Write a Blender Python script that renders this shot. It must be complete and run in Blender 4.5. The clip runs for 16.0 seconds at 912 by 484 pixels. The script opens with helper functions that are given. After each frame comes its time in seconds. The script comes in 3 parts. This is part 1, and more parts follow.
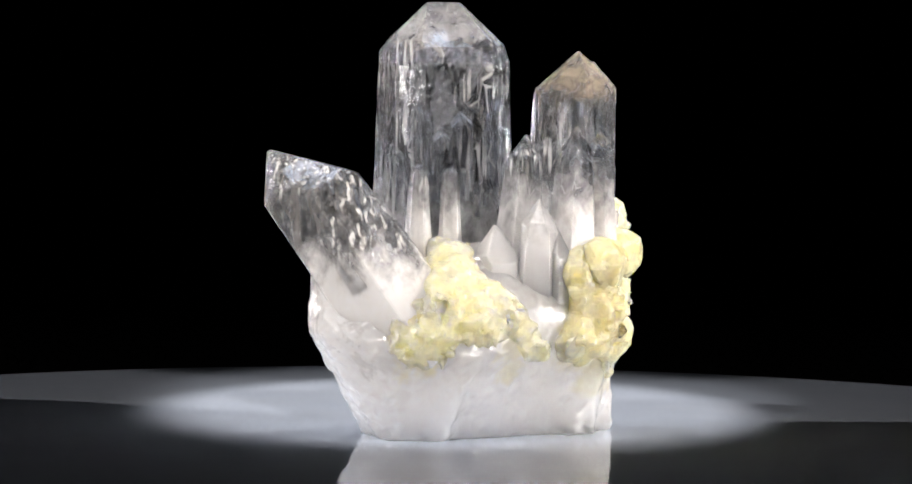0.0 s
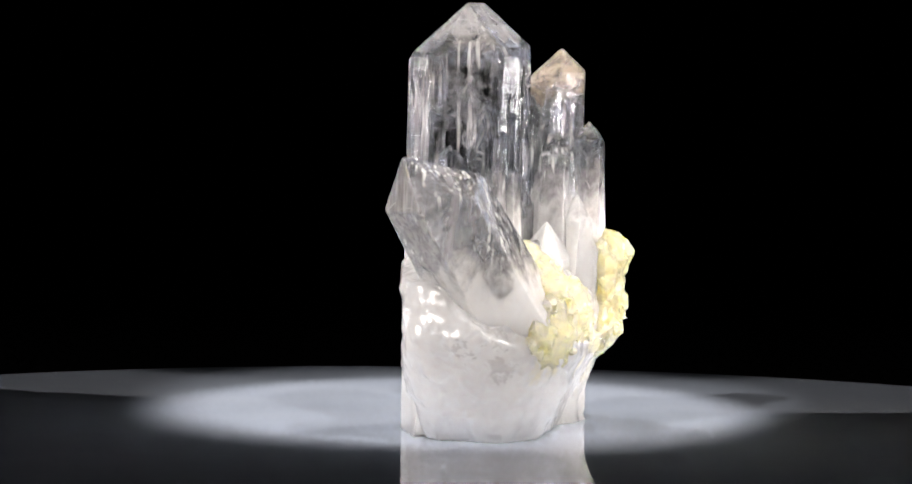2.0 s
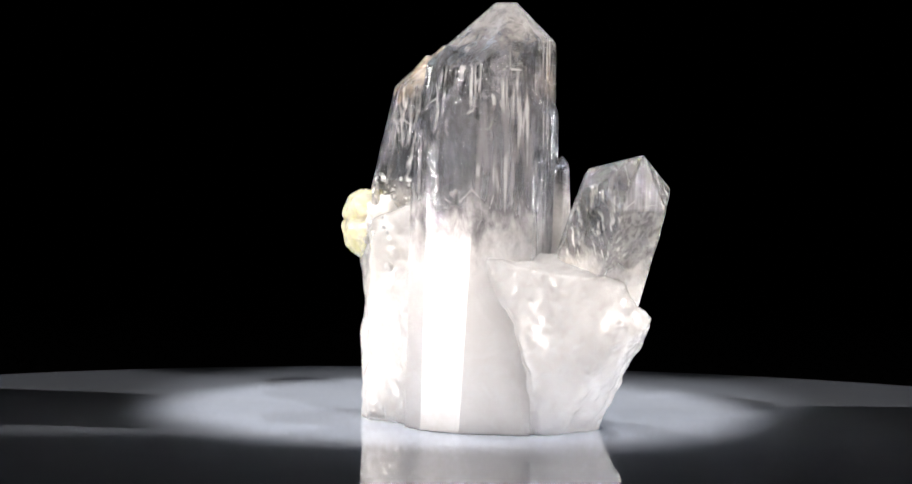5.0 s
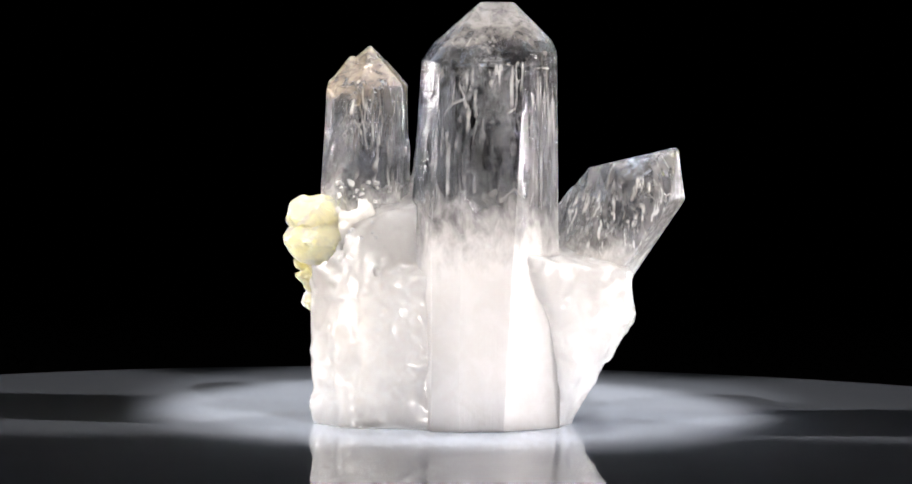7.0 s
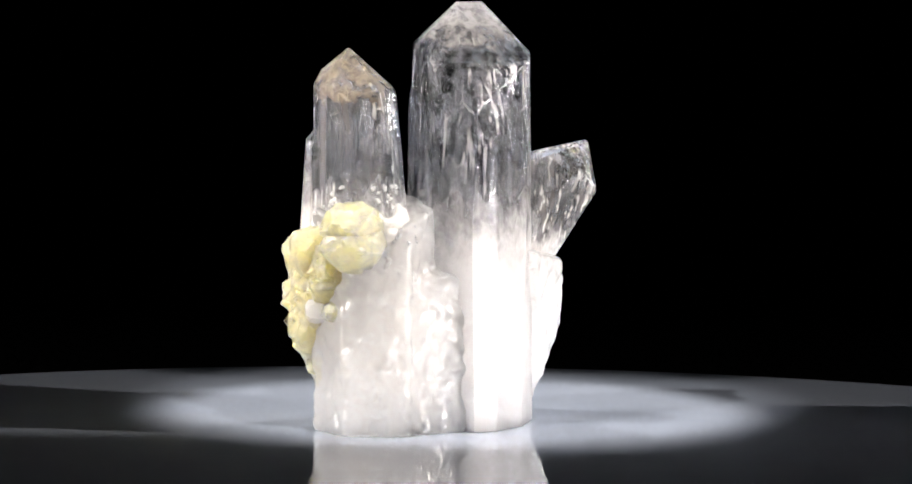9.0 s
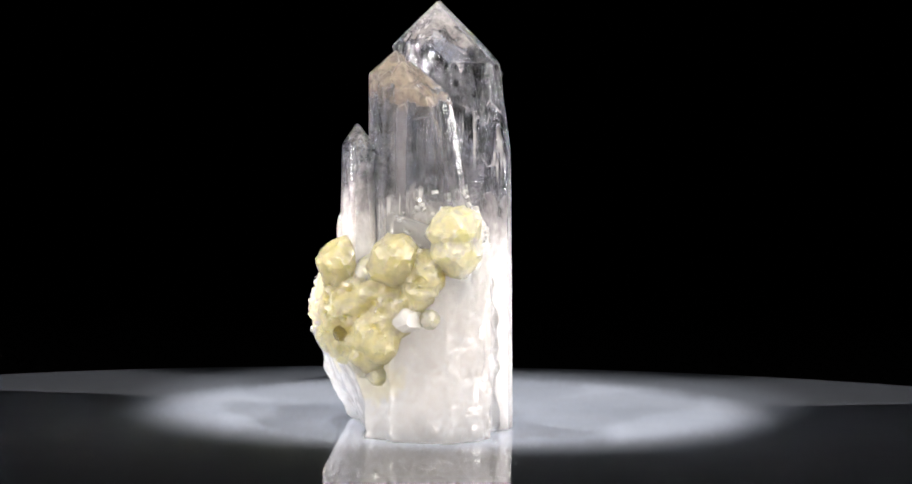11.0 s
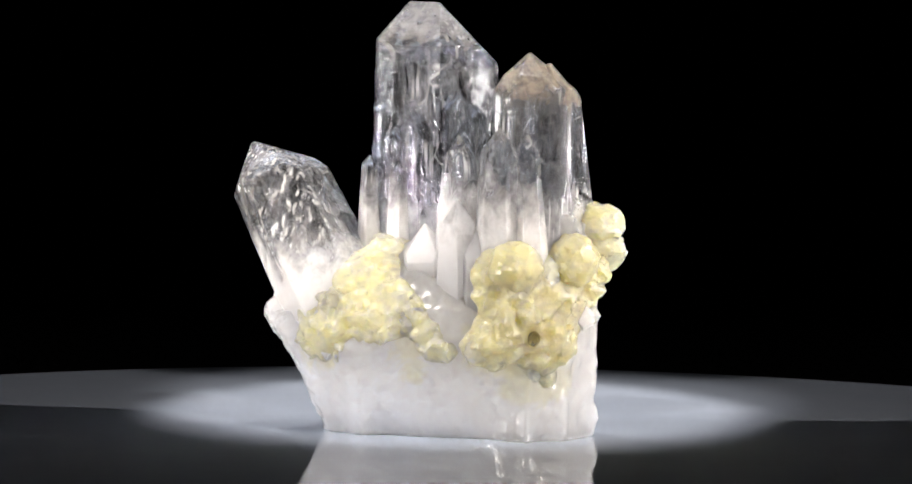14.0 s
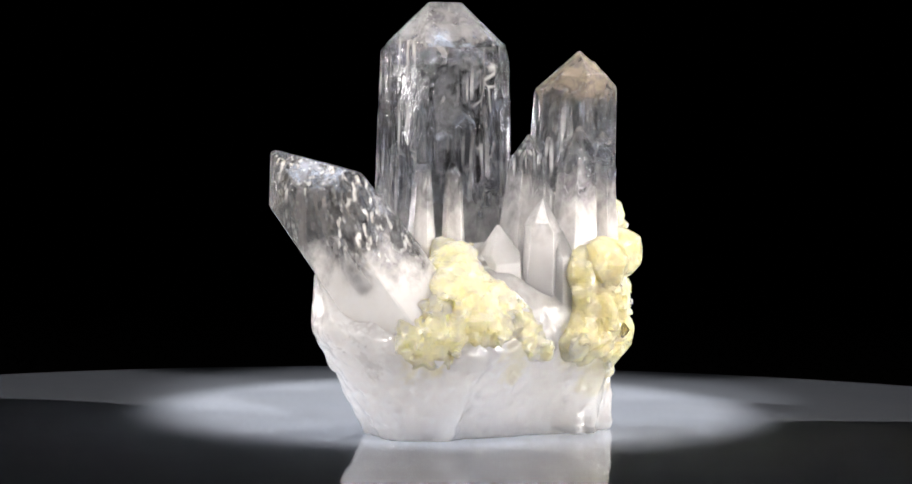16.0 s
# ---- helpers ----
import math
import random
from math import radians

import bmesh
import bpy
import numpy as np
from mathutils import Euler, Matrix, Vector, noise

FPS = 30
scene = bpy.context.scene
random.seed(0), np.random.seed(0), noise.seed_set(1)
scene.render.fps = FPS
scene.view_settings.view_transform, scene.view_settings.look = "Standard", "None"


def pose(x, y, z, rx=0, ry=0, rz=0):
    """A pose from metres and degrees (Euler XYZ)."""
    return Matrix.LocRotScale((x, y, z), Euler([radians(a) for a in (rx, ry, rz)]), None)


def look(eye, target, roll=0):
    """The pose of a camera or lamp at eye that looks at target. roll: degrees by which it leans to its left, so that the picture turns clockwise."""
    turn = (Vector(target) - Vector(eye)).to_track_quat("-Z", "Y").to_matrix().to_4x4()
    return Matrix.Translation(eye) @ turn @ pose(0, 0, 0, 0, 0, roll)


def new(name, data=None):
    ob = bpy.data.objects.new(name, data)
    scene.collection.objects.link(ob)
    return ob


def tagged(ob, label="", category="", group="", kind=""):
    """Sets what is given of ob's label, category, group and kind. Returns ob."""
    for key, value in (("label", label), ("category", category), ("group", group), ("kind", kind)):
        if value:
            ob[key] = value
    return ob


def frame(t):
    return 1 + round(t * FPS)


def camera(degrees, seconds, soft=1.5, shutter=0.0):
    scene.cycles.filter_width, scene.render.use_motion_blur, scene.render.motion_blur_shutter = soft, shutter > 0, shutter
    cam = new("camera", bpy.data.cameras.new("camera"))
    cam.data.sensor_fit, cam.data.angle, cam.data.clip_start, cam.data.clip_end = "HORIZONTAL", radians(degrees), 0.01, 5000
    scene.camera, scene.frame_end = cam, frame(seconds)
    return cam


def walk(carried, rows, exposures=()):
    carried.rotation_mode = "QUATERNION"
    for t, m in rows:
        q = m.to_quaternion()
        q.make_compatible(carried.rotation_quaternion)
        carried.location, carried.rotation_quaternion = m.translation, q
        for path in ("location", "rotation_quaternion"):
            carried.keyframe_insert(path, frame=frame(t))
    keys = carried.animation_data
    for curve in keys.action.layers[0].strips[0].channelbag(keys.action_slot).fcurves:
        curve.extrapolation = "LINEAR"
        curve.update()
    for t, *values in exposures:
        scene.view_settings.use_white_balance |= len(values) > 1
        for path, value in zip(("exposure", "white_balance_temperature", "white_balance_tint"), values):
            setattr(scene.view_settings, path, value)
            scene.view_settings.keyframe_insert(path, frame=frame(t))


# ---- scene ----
from mathutils.bvhtree import BVHTree

cam = camera(13.143, 16.0, soft=1.8)
EYE = Matrix.Translation((0, -0.92744, 0.11325)) @ pose(0, 0, 0, 0, 0, 0.08) @ pose(0, 0, 0, 90 - 4.291) @ pose(0, 0, 0, 0, 0, 0.768)
walk(cam, [(0.0, EYE), (16.0, EYE)])

# ---- light: a dark studio, two snooted side spots a little before the stone, four from above ----
world = bpy.data.worlds.new("studio_dark")
scene.world = world
world.use_nodes = True
world.node_tree.nodes["Background"].inputs[0].default_value = (0.5, 0.55, 0.7, 1)
world.node_tree.nodes["Background"].inputs[1].default_value = 0.002


def spot(name, eye, target, watts, degrees, blend, radius, colour):
    data = bpy.data.lights.new(name, "SPOT")
    data.energy, data.spot_size, data.spot_blend, data.shadow_soft_size, data.color = watts, radians(degrees), blend, radius, colour
    ob = new(name, data)
    ob.matrix_world = look(eye, target)
    return ob


def fill_panel(name, eye, target, watts, w, h, colour):
    data = bpy.data.lights.new(name, "AREA")
    data.shape, data.size, data.size_y, data.energy, data.color = "RECTANGLE", w, h, watts, colour
    data.spread = radians(60)
    ob = new(name, data)
    ob.matrix_world = look(eye, target)
    return ob


WARM, NEUTRAL = (1.0, 0.91, 0.85), (1.0, 0.925, 0.885)
spot("spot_left", (-0.75, -0.040, 0.27), (0.0, 0.040, 0.068), 18, 11.2, 0.3, 0.006, WARM)
spot("spot_right", (0.75, -0.120, 0.27), (0.0, 0.025, 0.068), 18, 11.2, 0.3, 0.006, WARM)
for x, y, z in ((-0.33, -0.34, 0.63), (0.22, -0.42, 0.63), (-0.20, 0.20, 0.74), (0.24, 0.16, 0.74)):
    spot("spot_top", (x, y, z), (0.0, 0.036, 0.0), 12, 10.2, 0.16, 0.008, NEUTRAL)
# unseen low panels, added to brighten the foot and put flashes in the crystals
for x, y, watts in ((-0.50, -0.28, 0.215), (0.50, -0.26, 0.215), (-0.40, 0.36, 0.040), (0.40, 0.36, 0.040)):
    fill_panel("added_low_fill", (x, y, 0.008), (0, 0, 0.022), watts, 0.20, 0.016, NEUTRAL)


# ---- materials ----
class Nodes:
    """A short way to write node trees."""

    def __init__(self, name):
        self.mat = bpy.data.materials.new(name)
        self.mat.use_nodes = True
        self.tree = self.mat.node_tree
        self.tree.nodes.clear()

    def add(self, kind, **values):
        n = self.tree.nodes.new(kind)
        for key, v in values.items():
            if key == "op":
                n.operation = v
            elif key == "clamp":
                n.use_clamp = v
            elif key == "feature":
                n.feature = v
            elif key == "smooth":
                n.interpolation_type = "SMOOTHSTEP"
        return n

    def put(self, n, slot, v):
        if isinstance(v, bpy.types.NodeSocket):
            self.tree.links.new(v, n.inputs[slot])
        else:
            n.inputs[slot].default_value = v

    def math(self, op, a, b=0.0, clamp=False):
        n = self.add("ShaderNodeMath", op=op, clamp=clamp)
        self.put(n, 0, a), self.put(n, 1, b)
        return n.outputs[0]

    def ramp(self, v, lo, hi, a=0.0, b=1.0):
        n = self.add("ShaderNodeMapRange", smooth=True)
        for i, x in enumerate((v, lo, hi, a, b)):
            self.put(n, i, x)
        return n.outputs[0]

    def coords(self, scale=(1, 1, 1), turn=(0, 0, 0)):
        tc = self.add("ShaderNodeTexCoord")
        m = self.add("ShaderNodeMapping")
        self.put(m, 0, tc.outputs["Object"])
        self.put(m, 2, turn), self.put(m, 3, scale)
        return m.outputs[0]

    def noise(self, vec, scale, detail=4.0, rough=0.55, distort=0.0):
        n = self.add("ShaderNodeTexNoise")
        self.put(n, "Vector", vec), self.put(n, "Scale", scale), self.put(n, "Detail", detail)
        self.put(n, "Roughness", rough), self.put(n, "Distortion", distort)
        return n.outputs[0]

    def voronoi(self, vec, scale, feature="F1"):
        n = self.add("ShaderNodeTexVoronoi", feature=feature)
        self.put(n, "Vector", vec), self.put(n, "Scale", scale)
        return n.outputs["Distance"], n.outputs.get("Color")

    def mixc(self, f, a, b):
        n = self.add("ShaderNodeMix")
        n.data_type = "RGBA"
        self.put(n, 0, f), self.put(n, 6, a), self.put(n, 7, b)
        return n.outputs[2]

    def mosaic(self, vec, scale, amount, base=None):
        """Facets that lie a little askew: one tilt of the normal for each cell."""
        _, colour = self.voronoi(vec, scale)
        if base is None:
            base = self.add("ShaderNodeNewGeometry").outputs["Normal"]
        steps = (("SUBTRACT", colour, (0.5, 0.5, 0.5)), ("SCALE", None, amount), ("ADD", None, base), ("NORMALIZE", None, None))
        out = None
        for op, a, b in steps:
            n = self.add("ShaderNodeVectorMath", op=op)
            self.put(n, 0, a if a is not None else out)
            if op == "SCALE":
                self.put(n, 3, b)
            elif b is not None:
                self.put(n, 1, b)
            out = n.outputs[0]
        return out

    def bump(self, h, strength, dist, prev=None):
        n = self.add("ShaderNodeBump")
        self.put(n, "Height", h), self.put(n, "Strength", strength), self.put(n, "Distance", dist)
        if prev is not None:
            self.put(n, "Normal", prev)
        return n.outputs[0]

    def principled(self, **v):
        n = self.add("ShaderNodeBsdfPrincipled")
        for key, x in v.items():
            self.put(n, key.replace("_", " "), x)
        return n.outputs[0]

    def mixs(self, f, a, b):
        n = self.add("ShaderNodeMixShader")
        self.put(n, 0, f), self.put(n, 1, a), self.put(n, 2, b)
        return n.outputs[0]

    def done(self, shader):
        out = self.add("ShaderNodeOutputMaterial")
        self.tree.links.new(shader, out.inputs[0])
        return self.mat


def milky_shader(k, colour, normal, gloss=0.3, depth=0.060):
    return k.principled(Base_Color=colour, Roughness=gloss, IOR=1.54, Normal=normal, Subsurface_Weight=1.0,
                        Subsurface_Radius=(1.0, 0.97, 0.93), Subsurface_Scale=depth)


def quartz(name, low, high, cap=9.0, cap_colour=(0.87, 0.84, 0.79, 1), lean=(0, 0, 0), veil=0.42, tint=(0.97, 0.98, 1.0, 1), haze=(0.0, 0.035), depth=0.008, dull=None, etch=0.34):
    """Rock crystal, clear above and milky below: the cloud fades between the heights low and high; a frosted cap from the height cap."""
    k = Nodes(name)
    plain = k.coords()
    z = k.add("ShaderNodeSeparateXYZ")
    k.put(z, 0, plain)
    z = z.outputs[2]
    along = k.coords((1, 1, 0.06), lean)
    across = k.coords((0.3, 0.3, 1), lean)
    streak = k.noise(along, 950, 4, 0.55, 0.15)
    broad = k.noise(along, 240, 4, 0.6, 0.4)
    fine = k.noise(along, 2600, 3, 0.6)
    steps = k.noise(across, 520, 4, 0.6, 0.3)
    clouds = k.noise(plain, 120, 5, 0.62, 0.6)
    crackle, _ = k.voronoi(k.coords((1, 1, 0.35), lean), 260, "DISTANCE_TO_EDGE")
    ragged = k.noise(k.coords((1, 1, 0.6), lean), 240, 5, 0.65, 0.3)
    edge = k.math("ADD", z, k.math("MULTIPLY", k.math("SUBTRACT", ragged, 0.5), 0.026))
    cloudy = k.ramp(edge, low, high, 1.0, 0.0)
    patches = k.noise(plain, 55, 3, 0.5, 0.8)
    top = k.ramp(k.math("ADD", z, k.math("MULTIPLY", k.math("SUBTRACT", clouds, 0.5), 0.020)), cap, cap + 0.008, 0.0, 0.34)
    top = k.math("MULTIPLY", top, k.ramp(k.noise(plain, 330, 4, 0.65, 0.5), 0.35, 0.62, 0.35, 1.0))
    frost = k.math("MULTIPLY", k.ramp(streak, 0.52, 0.64), k.ramp(patches, 0.44, 0.62, 0.0, veil))
    lines = k.math("MULTIPLY", k.ramp(crackle, 0.0, 0.03, 1.0, 0.0), k.ramp(clouds, 0.50, 0.60, 0.0, 0.5))
    mist = k.ramp(broad, 0.40, 0.7, *haze)
    fac = k.math("MAXIMUM", k.math("MAXIMUM", k.math("MAXIMUM", cloudy, top), k.math("MAXIMUM", frost, lines)), mist)
    if dull:
        # one side of the crystal is etched and frosted
        way = k.add("ShaderNodeVectorMath", op="DOT_PRODUCT")
        k.put(way, 0, k.add("ShaderNodeTexCoord").outputs["Normal"]), k.put(way, 1, dull)
        etched = k.math("MULTIPLY", k.ramp(way.outputs["Value"], 0.62, 0.85), k.ramp(streak, 0.38, 0.62, 0.35 * etch, etch))
        etched = k.math("MULTIPLY", etched, k.ramp(edge, high + 0.008, high + 0.034, 1.0, 0.25))
        fac = k.math("MAXIMUM", fac, etched)
    n = k.mosaic(k.coords((1, 1, 0.13), lean), 300, 0.25)
    n = k.mosaic(k.coords((1, 1, 0.22), lean), 900, 0.07, n)
    n = k.bump(streak, 0.16, 0.0004, k.bump(broad, 0.2, 0.0010, n))
    n = k.bump(steps, 0.28, 0.0004, n)
    n = k.bump(fine, 0.05, 0.0002, n)
    glass = k.add("ShaderNodeBsdfGlass")
    k.put(glass, "Color", tint), k.put(glass, "Roughness", 0.02), k.put(glass, "IOR", 1.54), k.put(glass, "Normal", n)
    body = k.mixc(k.ramp(clouds, 0.35, 0.65), (0.82, 0.815, 0.805, 1), (0.87, 0.87, 0.87, 1))
    colour = k.mixc(k.ramp(top, 0.0, 0.25), body, cap_colour)
    soft = k.bump(clouds, 0.08, 0.0010, k.bump(streak, 0.12, 0.0004))
    clear = k.add("ShaderNodeBsdfTransparent")
    k.put(clear, 0, tint)
    body_glass = k.mixs(0.12, glass.outputs[0], clear.outputs[0])
    return k.done(k.mixs(fac, body_glass, milky_shader(k, colour, soft, 0.3, depth)))


STAINS = ((-0.004, -0.031, 0.027, 0.0085), (0.009, -0.026, 0.022, 0.0065), (0.0325, -0.009, 0.017, 0.0090), (0.029, -0.017, 0.023, 0.0080), (-0.010, -0.035, 0.023, 0.0060))


def milk(name, specks=True, depth=0.060):
    k = Nodes(name)
    plain = k.coords()
    x = k.add("ShaderNodeSeparateXYZ")
    k.put(x, 0, plain)
    clouds = k.noise(plain, 90, 5, 0.6, 0.5)
    grain = k.noise(plain, 1100, 3, 0.6)
    colour = k.mixc(k.ramp(clouds, 0.35, 0.65), (0.87, 0.865, 0.86, 1), (0.91, 0.91, 0.91, 1))
    side = k.ramp(k.math("ADD", x.outputs[0], k.math("MULTIPLY", k.math("SUBTRACT", clouds, 0.5), 0.02)), 0.006, 0.020, 0.0, 0.7)
    colour = k.mixc(side, colour, (0.89, 0.86, 0.79, 1))
    if specks:
        stain = k.math("MULTIPLY", k.ramp(k.noise(plain, 150, 3, 0.5), 0.70, 0.76), 0.14)
        colour = k.mixc(stain, colour, (0.42, 0.41, 0.40, 1))
    if specks:
        # mineral staining where the yellow crusts grow out of the quartz
        for x0, y0, z0, r in STAINS:
            d = k.add("ShaderNodeVectorMath", op="DISTANCE")
            k.put(d, 0, plain), k.put(d, 1, (x0, y0, z0))
            near = k.math("ADD", d.outputs["Value"], k.math("MULTIPLY", k.math("SUBTRACT", clouds, 0.5), 0.018))
            colour = k.mixc(k.ramp(near, r * 0.75, r * 1.25, 0.6, 0.0), colour, (0.88, 0.81, 0.53, 1))
        # grey smoky inclusions under the surface
        for x0, y0, z0, r in ((-0.0240, -0.0360, 0.0270, 0.0034), (-0.0225, -0.0350, 0.0185, 0.0040), (-0.0300, -0.0300, 0.0230, 0.0026)):
            d = k.add("ShaderNodeVectorMath", op="DISTANCE")
            k.put(d, 0, plain), k.put(d, 1, (x0, y0, z0))
            near = k.math("ADD", d.outputs["Value"], k.math("MULTIPLY", k.math("SUBTRACT", k.noise(plain, 420, 4, 0.6, 0.4), 0.5), 0.016))
            colour = k.mixc(k.ramp(near, r * 0.3, r, 0.42, 0.0), colour, (0.40, 0.38, 0.37, 1))
    planes = k.mosaic(k.coords((1, 1, 0.5), (0.3, 0.5, 0)), 95, 0.16)
    planes = k.mosaic(k.coords((1, 1, 0.4), (0.2, 0.1, 0)), 420, 0.10, planes)
    n = k.bump(clouds, 0.14, 0.0010, k.bump(k.noise(plain, 380, 4, 0.6, 0.3), 0.16, 0.0005, k.bump(grain, 0.06, 0.0002, planes)))
    body = milky_shader(k, colour, n, 0.19, depth)
    if not specks:
        return k.done(body)
    # the cloud thins out towards the upper rims and in broad wisps
    wisps = k.noise(k.coords((1, 1, 0.5), (0.4, 0.2, 0)), 60, 4, 0.6, 1.0)
    high = k.ramp(k.math("ADD", x.outputs[2], k.math("MULTIPLY", k.math("SUBTRACT", clouds, 0.5), 0.022)), 0.026, 0.040, 0.0, 0.12)
    thin = k.math("ADD", high, k.ramp(wisps, 0.42, 0.70, 0.04, 0.24))
    glass = k.add("ShaderNodeBsdfGlass")
    k.put(glass, "Color", (0.97, 0.97, 0.98, 1)), k.put(glass, "Roughness", 0.30), k.put(glass, "IOR", 1.54), k.put(glass, "Normal", n)
    return k.done(k.mixs(thin, body, glass.outputs[0]))


def yellow(name, a, b):
    k = Nodes(name)
    plain = k.coords()
    d, _ = k.voronoi(plain, 1000)
    clouds = k.noise(plain, 200, 4, 0.6, 0.4)
    colour = k.mixc(k.ramp(clouds, 0.35, 0.68), a, b)
    brown = k.math("MULTIPLY", k.ramp(k.noise(plain, 330, 4, 0.6), 0.64, 0.74), 0.16)
    colour = k.mixc(brown, colour, (0.50, 0.38, 0.16, 1))
    n = k.bump(d, 0.16, 0.0003, k.bump(clouds, 0.15, 0.0008, k.mosaic(plain, 620, 0.18)))
    body = k.principled(Base_Color=colour, Roughness=0.27, IOR=1.55, Normal=n, Subsurface_Weight=1.0,
                        Subsurface_Radius=(1.0, 0.93, 0.55), Subsurface_Scale=0.010)
    glass = k.add("ShaderNodeBsdfGlass")
    k.put(glass, "Color", (0.96, 0.91, 0.66, 1)), k.put(glass, "Roughness", 0.22), k.put(glass, "IOR", 1.54), k.put(glass, "Normal", n)
    return k.done(k.mixs(k.ramp(clouds, 0.4, 0.66, 0.10, 0.34), body, glass.outputs[0]))


def crack_material():
    k = Nodes("healed_crack_film")
    plain = k.coords()
    film = k.noise(plain, 900, 4, 0.65, 0.4)
    clear = k.add("ShaderNodeBsdfTransparent")
    white = k.add("ShaderNodeBsdfTranslucent")
    k.put(white, 0, (0.85, 0.85, 0.86, 1))
    shine = k.add("ShaderNodeBsdfGlossy")
    k.put(shine, "Roughness", 0.12)
    return k.done(k.mixs(k.ramp(film, 0.42, 0.62, 0.05, 0.55), clear.outputs[0], k.mixs(0.5, white.outputs[0], shine.outputs[0])))


def disc_material():
    k = Nodes("polished_grey_acrylic")
    plain = k.coords()
    wear = k.noise(plain, 35, 4, 0.55)
    colour = k.mixc(k.ramp(wear, 0.3, 0.7), (0.65, 0.745, 0.90, 1), (0.69, 0.785, 0.94, 1))
    matt = k.add("ShaderNodeBsdfDiffuse")
    k.put(matt, 0, colour)
    gloss = k.add("ShaderNodeBsdfGlossy")
    k.put(gloss, "Roughness", 0.015)
    fres = k.add("ShaderNodeFresnel")
    k.put(fres, 0, 1.55)
    return k.done(k.mixs(k.math("MULTIPLY", fres.outputs[0], 1.15, True), matt.outputs[0], gloss.outputs[0]))


def cloth_material():
    k = Nodes("black_velvet")
    plain = k.coords()
    nap = k.noise(plain, 260, 3, 0.6)
    colour = k.mixc(nap, (0.010, 0.010, 0.011, 1), (0.020, 0.020, 0.021, 1))
    return k.done(k.principled(Base_Color=colour, Roughness=0.95, Specular_IOR_Level=0.0, Normal=k.bump(nap, 0.4, 0.002)))


MAIN = quartz("clear_quartz_main", 0.036, 0.059, 0.0875, veil=0.45, depth=0.058, dull=(-0.98, 0.18, 0), etch=0.20)
SECOND = quartz("clear_quartz_smoky_cap", 0.043, 0.060, 0.0745, (0.74, 0.64, 0.50, 1), veil=1.0, haze=(0.01, 0.15))
TILTED = quartz("clear_quartz_tilted", 0.035, 0.049, veil=0.9, haze=(0.02, 0.20), lean=(0, radians(-36), 0), dull=(-1.20, 0.0, -0.40), etch=0.42)
SMALL = quartz("clear_quartz_small", 0.042, 0.066, 0.0675, veil=0.7)
GREY = quartz("grey_glassy_quartz", -1.0, -0.9, veil=0.3, tint=(0.62, 0.60, 0.56, 1))
CLOUDY = quartz("cloudy_quartz_small", 0.044, 0.067, 0.0665, veil=0.8, depth=0.030)
MILK = milk("milky_quartz")
IVORY = milk("ivory_druse", False, 0.004)
CRACK = crack_material()
YELLOW = yellow("pale_yellow_mineral", (0.85, 0.80, 0.50, 1), (0.91, 0.88, 0.67, 1))
OCHRE = yellow("honey_yellow_mineral", (0.77, 0.70, 0.40, 1), (0.85, 0.79, 0.53, 1))


# ---- mesh tools ----
def part(name, bm, material, parent, label="", smooth=False):
    me = bpy.data.meshes.new(name)
    bmesh.ops.recalc_face_normals(bm, faces=bm.faces)
    bm.to_mesh(me)
    bm.free()
    me.materials.append(material)
    if smooth:
        me.polygons.foreach_set("use_smooth", [True] * len(me.polygons))
    ob = new(name, me)
    ob.parent = parent
    return tagged(ob, label) if label else ob


def cut(planes, size=0.3):
    """The convex body left when a block is cut by planes: (normal, point)."""
    bm = bmesh.new()
    bmesh.ops.create_cube(bm, size=size)
    for n, p in planes:
        got = bmesh.ops.bisect_plane(bm, geom=bm.verts[:] + bm.edges[:] + bm.faces[:], plane_co=p, plane_no=n, clear_outer=True, dist=1e-6)
        rim = [e for e in got["geom_cut"] if isinstance(e, bmesh.types.BMEdge)]
        if len(rim) > 2:
            bmesh.ops.contextual_create(bm, geom=rim)
    bmesh.ops.remove_doubles(bm, verts=bm.verts, dist=5e-6)
    return bm


def axes(direction, twist):
    d = Vector(direction).normalized()
    u = (Vector((1, 0, 0)) - d * d.x).normalized()
    v = d.cross(u)
    c, s = math.cos(radians(twist)), math.sin(radians(twist))
    return d, u * c + v * s, v * c - u * s


